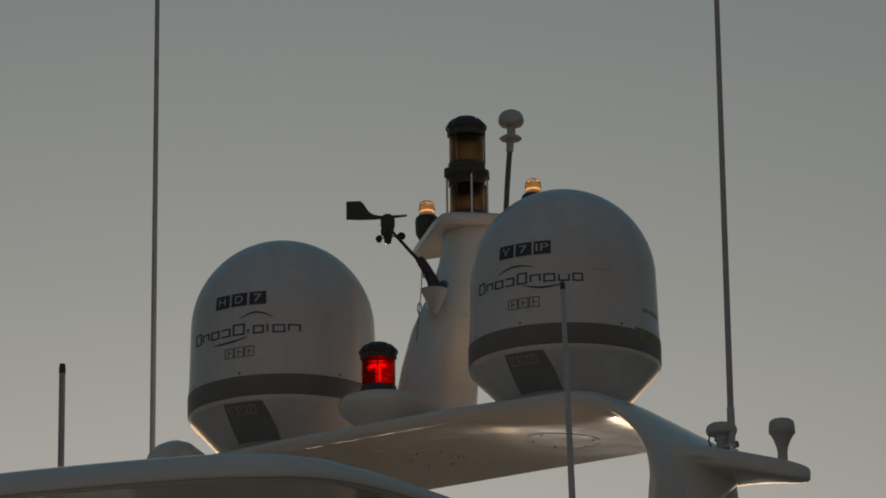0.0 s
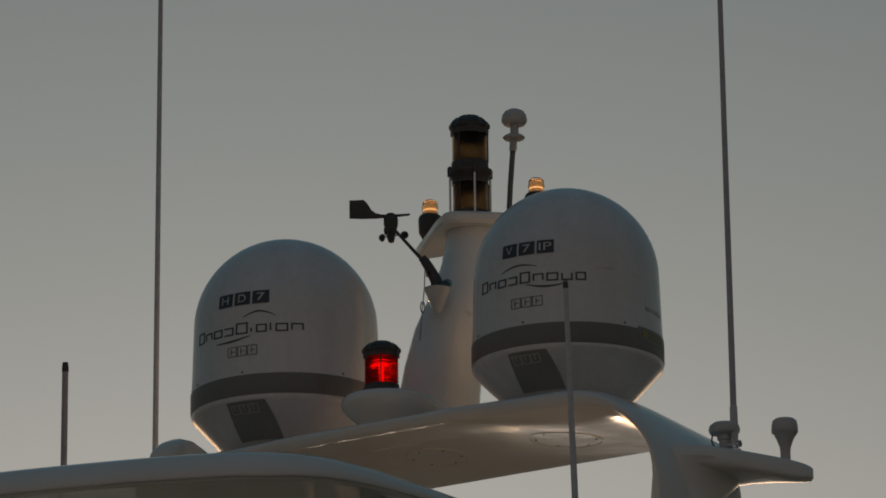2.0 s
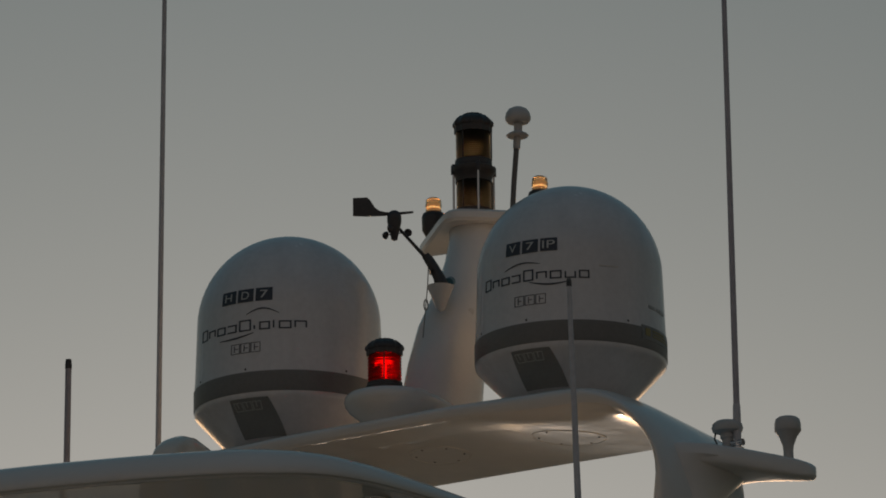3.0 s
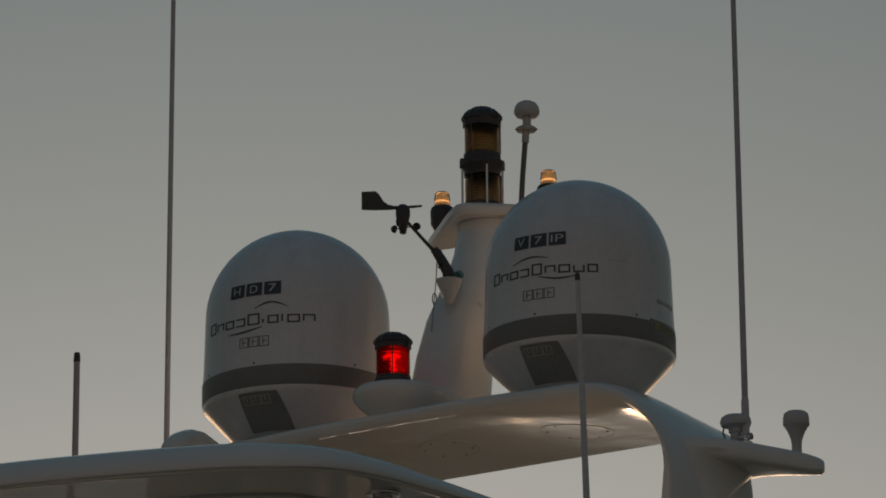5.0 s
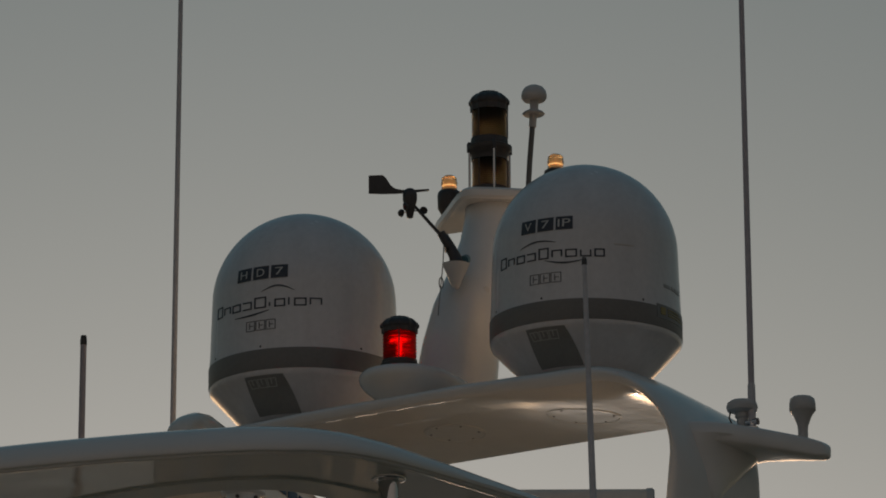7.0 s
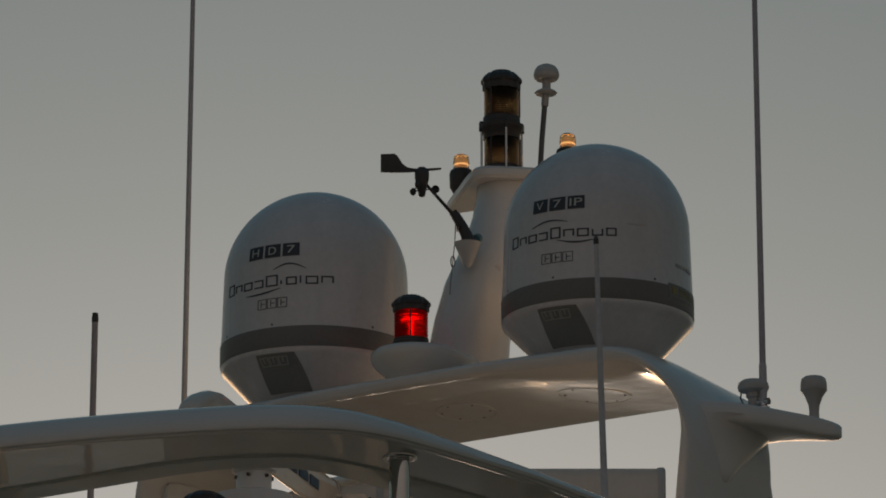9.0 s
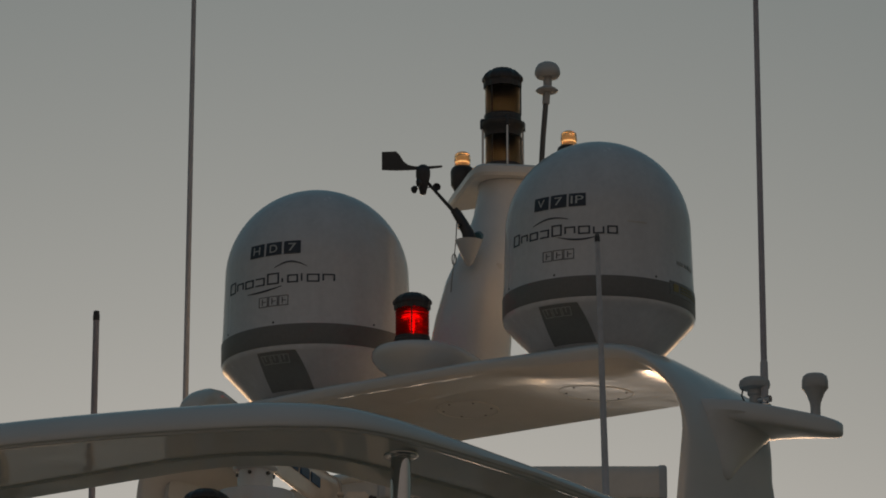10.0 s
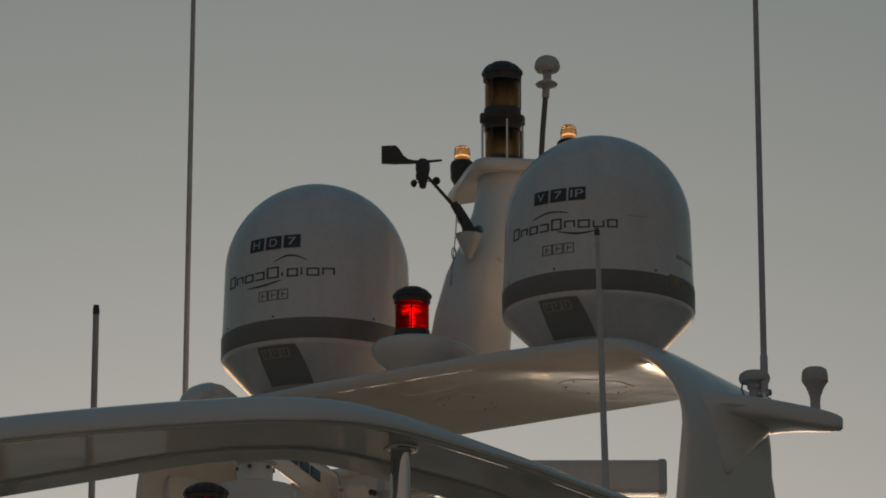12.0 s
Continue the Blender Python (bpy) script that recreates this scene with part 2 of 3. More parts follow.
# ---------------------------------------------------------------- radar arch
def arch_section(upper, lower, thin):
    """Beam section (fore and aft, up): round nose over a hanging drip bead, a flat underside with a faint mould line, crisp trailing
    lower edge. upper and lower: size of the bead and of the line; thin: 1 in the thin middle of the beam, 0 at the deep corners."""
    top = smooth_loop([(-0.3790, -0.0215), (-0.3830, -0.012), (-0.385, 0.0), (-0.378, 0.011), (-0.360, 0.019), (-0.33, 0.027), (-0.27, 0.037), (-0.08, 0.052), (0.10, 0.054), (0.24, 0.050), (0.285, 0.043), (0.298, 0.030)], 4, False)
    ring = [tuple(p) for p in top] + [(0.300, 0.010), (0.300, -0.025)]
    for y, deep, flat in ((0.300, -0.0605, -0.0578), (0.14, -0.0605, -0.0506), (0.0, -0.0605, -0.0442), (-0.10, -0.0605, -0.0397), (-0.16, -0.0605, -0.0370), (-0.196, -0.0605, -0.0330),
                          (-0.2004, -0.0605, -0.0330 - 0.0012 * lower), (-0.206, -0.0605, -0.0329), (-0.26, -0.0598, -0.0310), (-0.31, -0.0560, -0.0293), (-0.335, -0.0500, -0.0284),
                          (-0.352, -0.0420, -0.0279), (-0.364, -0.0340, -0.0279 - 0.0029 * upper), (-0.369, -0.0315, -0.0277 - 0.0012 * upper), (-0.3745, -0.0290, -0.0245)):
        ring.append((y, deep + (flat - deep) * thin))
    return ring


def arch_ring(outer, inner, lead, width, rear=None, upper=0.0, lower=0.0, thin=0.0, back=None):
    """One ring of the arch between an outer and an inner point, lead: its front edge, width: fore and aft, rear and back: the inner and outer points at its trailing edge."""
    ring = []
    rear, back = rear or inner, back or outer
    for y, n in arch_section(upper, lower, thin):
        k, v = (n + 0.0605) / 0.1185, min(1.0, max(0.0, (y + 0.34) / 0.64))
        ix, iz = inner[0] + (rear[0] - inner[0]) * v, inner[1] + (rear[1] - inner[1]) * v
        ox, oz = outer[0] + (back[0] - outer[0]) * v, outer[1] + (back[1] - outer[1]) * v
        ring.append((ix + (ox - ix) * k, lead + (y + 0.385) * width / 0.75, iz + (oz - iz) * k))
    return ring


def beam_dip(x):
    """How far the leading lower edge hangs below the trailing one, growing towards the corners."""
    u = min(1.0, max(0.0, (abs(x) - 0.32) / 0.50))
    return 0.028 * u * u * (3 - 2 * u)


def beam_thin(x):
    u = min(1.0, max(0.0, (abs(x) - 0.16) / 0.70))
    return 1 - u * u * (3 - 2 * u)


def arch_rings():
    half = []
    for z, width, dx in ((4.28, 0.98, -0.20), (5.2, 0.92, -0.13), (6.0, 0.83, -0.06), (6.35, 0.72, -0.03), (6.55, 0.645, -0.014)):
        half.append(arch_ring((-1.19 - dx, z), (-1.084 - 1.1 * dx, z), -0.335, width))
    for i in range(19):
        t = math.pi / 2 * i / 18
        c, s = max(0.0, math.cos(t)) ** 0.78, math.sin(t) ** 0.78
        e = max(0.0, 1 - i / 11)
        e = e * e * (3 - 2 * e)
        half.append(arch_ring((-0.65 - 0.54 * max(0.0, math.cos(t)) ** 0.76, 6.70 + 0.50 * math.sin(t) ** 0.90), (-0.82 - 0.285 * c, 6.86 + (0.22 - beam_dip(0.82)) * s), -0.385 + 0.05 * e, 0.75 - 0.19 * e,
                              (-0.82 - 0.275 * c ** 0.68, 6.86 + 0.22 * s ** 0.68), 0.0, 0.0, 0.0, (-0.65 - 0.54 * max(0.0, math.cos(t)) ** 1.04, 6.70 + 0.50 * math.sin(t) ** 1.06)))
    for i in range(1, 49):
        x, u = -0.65 + 0.65 * i / 48, -0.82 + 0.82 * i / 48
        start = min(1.0, i / 8)                # the mould lips wander a little and fade out towards the corners
        upper = start * max(0.0, 0.85 + 1.1 * noise.noise(Vector((u * 26, 0.3, 0))))
        lower = start * max(0.0, 0.10 + 1.1 * noise.noise(Vector((u * 9, 7.7, 0))))
        half.append(arch_ring((x, 7.2), (u, 7.08 - beam_dip(u)), -0.385, 0.75, (u, 7.08), upper, lower, beam_thin(u)))
    return half + [[(-x, y, z) for x, y, z in r] for r in half[-2::-1]]


arch = thing("radar_arch", pose(0, 0, 0), "glossy white moulded radar arch spanning the flybridge", "radar arch")
part("beam", loft(arch_rings()), ARCHCOAT, arch, smooth=28)

def wing(side):
    """Swept bracket on the outer face of a leg, faired into it below."""
    rows = [(1.08, -0.235, 0.15, 6.905, 0.062), (1.16, -0.220, 0.175, 6.905, 0.050), (1.22, -0.175, 0.195, 6.905, 0.043), (1.29, -0.06, 0.228, 6.902, 0.038),
            (1.35, 0.07, 0.256, 6.898, 0.035), (1.380, 0.145, 0.268, 6.896, 0.032), (1.396, 0.180, 0.268, 6.894, 0.028), (1.405, 0.200, 0.260, 6.893, 0.022), (1.409, 0.217, 0.248, 6.893, 0.012)]
    rings = []
    for x, y0, y1, z, h in rows:
        mid, half = (y0 + y1) / 2, (y1 - y0) / 2
        ring = []
        for k in range(28):
            a = 2 * math.pi * k / 28
            c, s = math.cos(a), math.sin(a)
            ring.append((side * x, mid + half * math.copysign(abs(c) ** 0.6, c), z + h * math.copysign(abs(s) ** 0.34, s)))
        rings.append(ring)
    return loft(rings)


def gusset(side):
    """Tapered fairing under the bracket."""
    rings = []
    for z, y0, y1, x1 in ((6.675, -0.150, -0.115, 1.186), (6.685, -0.170, -0.085, 1.190), (6.72, -0.192, -0.040, 1.195), (6.78, -0.205, 0.05, 1.203), (6.84, -0.215, 0.13, 1.220), (6.875, -0.22, 0.17, 1.244), (6.90, -0.22, 0.19, 1.270)):
        mid, half = (y0 + y1) / 2, (y1 - y0) / 2
        rings.append([(side * (1.145 + (x1 - 1.145) * max(0.0, math.sin(a)) ** 0.9), mid + half * math.cos(a), z) for a in [math.pi * k / 16 for k in range(17)]])
    return loft(rings)


for s in (1, -1):
    part("side_bracket", wing(s), GELCOAT, arch)
    part("bracket_fairing", gusset(s), GELCOAT, arch)


def panel_z(x, y):
    low = 7.08 - beam_dip(x) * (1 - min(1.0, max(0.0, (y + 0.34) / 0.64)))
    return low + (7.2 - low) * beam_thin(x) * (0.0605 - 0.0354 - (y + 0.2) * 0.045) / 0.1185


for px, py, r in ((0.60, -0.03, 0.125), (0.06, -0.02, 0.105), (-0.60, -0.03, 0.125)):
    bm = spin([(0, -0.003), (r - 0.03, -0.003), (r - 0.004, -0.003), (r - 0.0035, -0.001), (r - 0.001, -0.001), (r, -0.004), (r + 0.004, -0.004), (r + 0.006, 0.004), (0, 0.004)], 64, at=(px, py, 7.0815))
    for v in bm.verts:
        v.co.z += panel_z(v.co.x, v.co.y) - 7.08   # lies along the sloping underside
    hatch = part("access_panel", bm, ARCHCOAT, arch, smooth=15)
    for k in range(6):
        a = k * math.pi / 3 + 0.3
        part("screw", spin([(0, -0.0035), (0.004, -0.003), (0.005, 0.002)], 10, at=(px + (r - 0.018) * math.cos(a), py + (r - 0.018) * math.sin(a), panel_z(px + (r - 0.018) * math.cos(a), py + (r - 0.018) * math.sin(a)) - 0.0005)), BLACK, hatch, "small dark screw head")

# ---------------------------------------------------------------- mast on the arch
mast = thing("light_mast", pose(0, 0, 0), "white moulded mast raked back on the radar arch", "mast")
rings = []
for z, y, rx, ry in ((7.17, 0.07, 0.190, 0.24), (7.22, 0.068, 0.148, 0.20), (7.30, 0.078, 0.130, 0.175), (7.45, 0.112, 0.124, 0.162), (7.60, 0.165, 0.119, 0.150), (7.79, 0.272, 0.107, 0.135), (7.88, 0.312, 0.104, 0.13), (7.96, 0.345, 0.109, 0.135), (8.02, 0.365, 0.118, 0.14)):
    rings.append([(rx * math.cos(2 * math.pi * k / 40), y + ry * math.sin(2 * math.pi * k / 40), z) for k in range(40)])
part("column", loft(rings), GELCOAT, mast)
plan = smooth_loop([(0, 0.150), (0.07, 0.19), (0.20, 0.315), (0.325, 0.435), (0.348, 0.468), (0.325, 0.495), (0.17, 0.515), (0, 0.525), (-0.17, 0.515), (-0.325, 0.495), (-0.348, 0.468), (-0.325, 0.435), (-0.20, 0.315), (-0.07, 0.19)], 4)
part("top_plate", slab(plan, 8.003, 8.045, 0.010), GELCOAT, mast, smooth=25)
pod = []
for z, k in ((7.12, 0.42), (7.175, 0.62), (7.19, 0.72), (7.212, 0.89), (7.233, 0.98), (7.246, 1.0), (7.259, 0.985), (7.270, 0.93), (7.275, 0.84), (7.281, 0.50), (7.282, 0.42)):
    pod.append([(0.158 * k * math.cos(a), -0.24 + (0.165 * k * math.sin(a) if math.sin(a) < 0 else 0.36 * (0.75 + 0.25 * k) * math.sin(a)), z) for a in [2 * math.pi * i / 48 for i in range(48)]])
part("lamp_pod", loft(pod), GELCOAT, mast)
# small added stub stands in for a shadowed slot in the column
part("slot_stub", tube([(0.07, 0.155, 7.645), (0.104, 0.116, 7.640)], 0.013, 14), GELCOAT, mast)


# ---------------------------------------------------------------- satellite domes
DOME_Z, DOME_R = 0.451, 0.322


def dome_r(z):
    """Outer radius of the dome at a height over its base."""
    if z > DOME_Z:
        return math.sqrt(max(0.0, DOME_R ** 2 - (z - DOME_Z) ** 2))
    if z > 0.214:
        return DOME_R + 0.008 * (DOME_Z - z) / (DOME_Z - 0.214)
    if z > 0.128:
        return 0.3315
    return 0.208 + (0.3315 - 0.208) * max(0.0, z / 0.128) ** 0.94


def patch(t0, t1, z0, z1, off=0.0015, thick=0.0015, nu=8, nv=3, skew=(0.0, 0.0), bm=None):
    """Thin curved piece lying on a dome between two bearings and heights."""
    bm = bm or bmesh.new()
    layer = []
    for o in (off - thick, off):
        grid = []
        for j in range(nv + 1):
            z = z0 + (z1 - z0) * j / nv
            row = []
            for i in range(nu + 1):
                t = radians(t0 + (t1 - t0) * i / nu + (skew[0] + (skew[1] - skew[0]) * i / nu) * (j / nv - 0.5))
                r = dome_r(z) + o
                row.append(bm.verts.new((r * math.cos(t), r * math.sin(t), z)))
            grid.append(row)
        layer.append(grid)
    low, top = layer
    for j in range(nv):
        for i in range(nu):
            bm.faces.new((top[j][i], top[j][i + 1], top[j + 1][i + 1], top[j + 1][i]))
    edge = [(0, i) for i in range(nu)] + [(j, nu) for j in range(nv)] + [(nv, i) for i in range(nu, 0, -1)] + [(j, 0) for j in range(nv, 0, -1)]
    for (j, i), (q, p) in zip(edge, edge[1:] + edge[:1]):
        bm.faces.new((low[j][i], low[q][p], top[q][p], top[j][i]))
    return bm


def frame_patch(t0, t1, z0, z1, wt, wz, off=0.0016, sides="bltr"):
    """Plain open or closed box of thin bars on a dome; sides: which of bottom, left, top and right it has."""
    bm = bmesh.new()
    if "b" in sides:
        patch(t0, t1, z0, z0 + wz, off, nu=3, nv=1, bm=bm)
    if "t" in sides:
        patch(t0, t1, z1 - wz, z1, off, nu=3, nv=1, bm=bm)
    if "l" in sides:
        patch(t0, t0 + wt, z0 + wz, z1 - wz, off, nu=1, nv=2, bm=bm)
    if "r" in sides:
        patch(t1 - wt, t1, z0 + wz, z1 - wz, off, nu=1, nv=2, bm=bm)
    return bm


def swoosh(t0, t1, z0, z1, rise, w):
    """Tapered arc on a dome."""
    bm, n = bmesh.new(), 18
    rows = []
    for i in range(n + 1):
        s = i / n
        h = w * (0.15 + 0.85 * math.sin(math.pi * min(1, s * 0.9 + 0.05)))
        z = z0 + (z1 - z0) * s + rise * math.sin(math.pi * s)
        t = radians(t0 + (t1 - t0) * s)
        row = []
        for o, dz in ((0.0, -h / 2), (0.0016, -h / 2), (0.0016, h / 2), (0.0, h / 2)):
            r = dome_r(z + dz) + o
            row.append((r * math.cos(t), r * math.sin(t), z + dz))
        rows.append(row)
    return loft(rows, bm=bm)


def letters(text, t0, t1, z0, z1, off=0.0034):
    """Readable characters wrapped on a dome."""
    cu = bpy.data.curves.new("characters", "FONT")
    cu.body = text
    cu.fill_mode = "FRONT"
    ob = bpy.data.objects.new("characters", cu)
    scene.collection.objects.link(ob)
    me = bpy.data.meshes.new_from_object(ob.evaluated_get(bpy.context.evaluated_depsgraph_get()))
    bm = bmesh.new()
    bm.from_mesh(me)
    bpy.data.objects.remove(ob)
    bpy.data.curves.remove(cu)
    bpy.data.meshes.remove(me)
    xs, ys = [v.co.x for v in bm.verts], [v.co.y for v in bm.verts]
    x0, x1, y0, y1 = min(xs), max(xs), min(ys), max(ys)
    for v in bm.verts:
        t = radians(t0 + (t1 - t0) * (v.co.x - x0) / (x1 - x0))
        z = z0 + (z1 - z0) * (v.co.y - y0) / (y1 - y0)
        r = dome_r(z) + off
        v.co = (r * math.cos(t), r * math.sin(t), z)
    return bm


def satellite_dome(x, y, z, size, face, tiles, word, mark, label, extras=False):
    """White satellite dome; angles are bearings relative to the printed side."""
    d = thing("satellite_dome", pose(x, y, z, 0, 0, face) @ Matrix.Scale(size, 4), label, "satellite dome", "pair of satellite domes")
    cap = [(dome_r(z), z) for z in (0.214, 0.26, 0.32, 0.38, 0.42, 0.451)]
    cap += [(DOME_R * math.cos(a), DOME_Z + DOME_R * math.sin(a)) for a in [math.pi / 2 * k / 16 for k in range(1, 16)]] + [(0, DOME_Z + DOME_R)]
    part("upper_shell", spin([(0.326, 0.210)] + cap, 96), DOME, d)
    part("band", spin([(0.3325, 0.141), (0.3335, 0.1435), (0.3335, 0.2125), (0.3315, 0.2142), (0.325, 0.2145)], 96), BAND, d, "flat grey band round the dome")
    base = [(0, 0.0), (0.202, 0.0), (0.208, 0.004)] + [(dome_r(z), z) for z in (0.02, 0.05, 0.08, 0.100)] + [(0.3165, 0.112), (0.3255, 0.120), (0.3300, 0.128), (0.3312, 0.138), (0.331, 0.146)]
    part("lower_shell", spin(base, 96), DOME, d)
    part("mounting_ring", spin([(0, -0.05), (0.15, -0.05), (0.172, -0.03), (0.172, 0.004), (0, 0.004)], 64), DOME, d)
    lp = part("label_plate", patch(-41.2, -7.5, 0.008, 0.122, 0.0025, 0.0025, 10, 6, skew=(5.2, -10.8)), PLATE, d, "dark grey label plate on the lower shell")
    for k in range(3):
        part("logo_bar", frame_patch(-37.0 + 6.6 * k, -31.0 + 6.6 * k, 0.086, 0.112, 0.45, 0.0018, 0.0040), PALEINK, lp)
        part("logo_bar", patch(-34.6 + 6.6 * k, -34.0 + 6.6 * k, 0.095, 0.112, 0.0040, nu=1, nv=1), PALEINK, lp)
    for t in (-27, 36.5, 100, 164, 228, 292):
        part("screw", spin([(0, 0.003), (0.0035, 0.0025), (0.0048, 0)], 8, at=(0, 0, 0)), BLACK, d, "small dark screw head").matrix_local = Matrix.Rotation(radians(t), 4, "Z") @ Matrix.Translation((dome_r(0.224), 0, 0.224)) @ Matrix.Rotation(radians(90), 4, "Y")
    t0, t1, lift, texts = tiles
    w = (t1 - t0) / len(texts)
    for k, ch in enumerate(texts):
        a, b = t0 + w * k + 0.06 * w, t0 + w * (k + 1) - 0.06 * w
        tile = part("model_tile", patch(a, b, lift, lift + 0.047, 0.0016, nu=6, nv=4), INK, d, "dark blue printed tile")
        m = 0.26 if len(ch) == 1 else 0.13
        part("character", letters(ch, a + m * (b - a), b - m * (b - a), lift + 0.0095, lift + 0.0375), WHITEINK, tile)
    # maker's word: plain open boxes, first and middle ones taller
    t0, t1, sizes = word
    total, t = sum(s[0] for s in sizes), t0
    for s, tall, sides in sizes:
        b = t + (t1 - t0) * s / total
        part("word_bar", frame_patch(t + 0.25, b - 1.45, 0.362, 0.391 + 0.011 * tall, 1.0, 0.0046, sides=sides), INK, d)
        t = b
    t0, t1, zl, up, dn = mark
    part("swoosh", swoosh(*up), INK, d)
    part("swoosh", swoosh(*dn), INK, d)
    w = (t1 - t0) / 3
    for k in range(3):
        part("logo_bar", frame_patch(t0 + w * k, t0 + w * k + 0.93 * w, zl, zl + 0.036, 0.45, 0.0022), GREYINK, d)
        part("logo_bar", patch(t0 + w * (k + 0.32), t0 + w * (k + 0.40), zl + 0.007, zl + 0.029, nu=1, nv=2), GREYINK, d)
        part("logo_bar", patch(t0 + w * (k + 0.40), t0 + w * (k + 0.72), zl + 0.017, zl + 0.0195, nu=2, nv=1), GREYINK, d)
    if extras:
        lab = part("warning_label", patch(47, 84, 0.172, 0.222, 0.0032, 0.003, 8, 2), PLATE, d, "dark warning label with a yellow triangle")
        part("triangle", patch(50, 54.5, 0.186, 0.212, 0.0045, nu=3, nv=2), YELLOW, lab)
        for k, zz in enumerate((0.186, 0.196, 0.206)):
            part("text_bar", patch(57, 80 - 4 * k, zz, zz + 0.004, 0.0045, nu=5, nv=1), YELLOW, lab)
        for a, b in ((55, 62), (64, 68), (69, 77)):
            part("small_print", patch(a, b, 0.288, 0.300, nu=3, nv=1), FADEINK, d)
        part("scuff", patch(18, 31, 0.408, 0.413, 0.0012, nu=4, nv=1), surface("rusty_scuff", (0.62, 0.58, 0.54), 0.5), d)
    return d


satellite_dome(-0.600, -0.004, 7.204, 1.024, -54.4, (-46.4, -9.4, 0.467, ("H", "D", "7")),
               (-67.5, 12.5, [(1.0, 1, "bltr"), (0.95, 0, "ltr"), (1.0, 0, "bltr"), (0.95, 0, "btr"), (1.1, 1, "bltr"), (0.40, -0.6, "l"), (0.95, 0, "bltr"), (0.40, 0.6, "l"), (1.05, 0, "bltr"), (1.05, 0, "ltr")]),
               (-37.5, -17.0, 0.283, (-27, -6, 0.421, 0.419, 0.019, 0.0055), (-47, -22, 0.340, 0.353, -0.006, 0.006)),
               "white satellite television dome with grey band, beside the mast")
satellite_dome(0.594, 0.0, 7.2, 1.0, -57.5, (-43, -6.5, 0.463, ("V", "7", "IP")),
               (-63, 13.5, [(1.0, 1, "bltr"), (0.95, 0, "ltr"), (1.0, 0, "bltr"), (0.95, 0, "btr"), (1.0, 1, "bltr"), (1.0, 0, "ltr"), (1.05, 0, "bltr"), (1.0, 0, "blr"), (0.95, 0, "bltr")]),
               (-35.2, -14.0, 0.276, (-43, -18, 0.412, 0.419, 0.013, 0.005), (-25, -0.5, 0.357, 0.352, -0.011, 0.006)),
               "white satellite telephone dome with grey band and warning label", extras=True)


# ---------------------------------------------------------------- lamps
def ribs(r, z0, z1, count, deep=0.0025):
    out = []
    for i in range(count):
        a, b = z0 + (z1 - z0) * i / count, z0 + (z1 - z0) * (i + 0.5) / count
        out += [(r, a), (r + deep, (a + b) / 2), (r, b), (r - 0.0005, b + 0.1 * (b - a))]
    return out


def lamp_cap(r, h):
    prof = [(r * 1.04, 0), (r * 1.05, h * 0.30), (r * 1.12, h * 0.36), (r * 1.13, h * 0.52), (r * 1.04, h * 0.66), (r * 0.80, h * 0.86), (r * 0.62, h * 0.90), (r * 0.58, h * 0.98), (r * 0.5, h), (0, h)]
    return prof


def cap_flute(a):
    return 1 + 0.05 * max(-0.4, math.cos(12 * a))


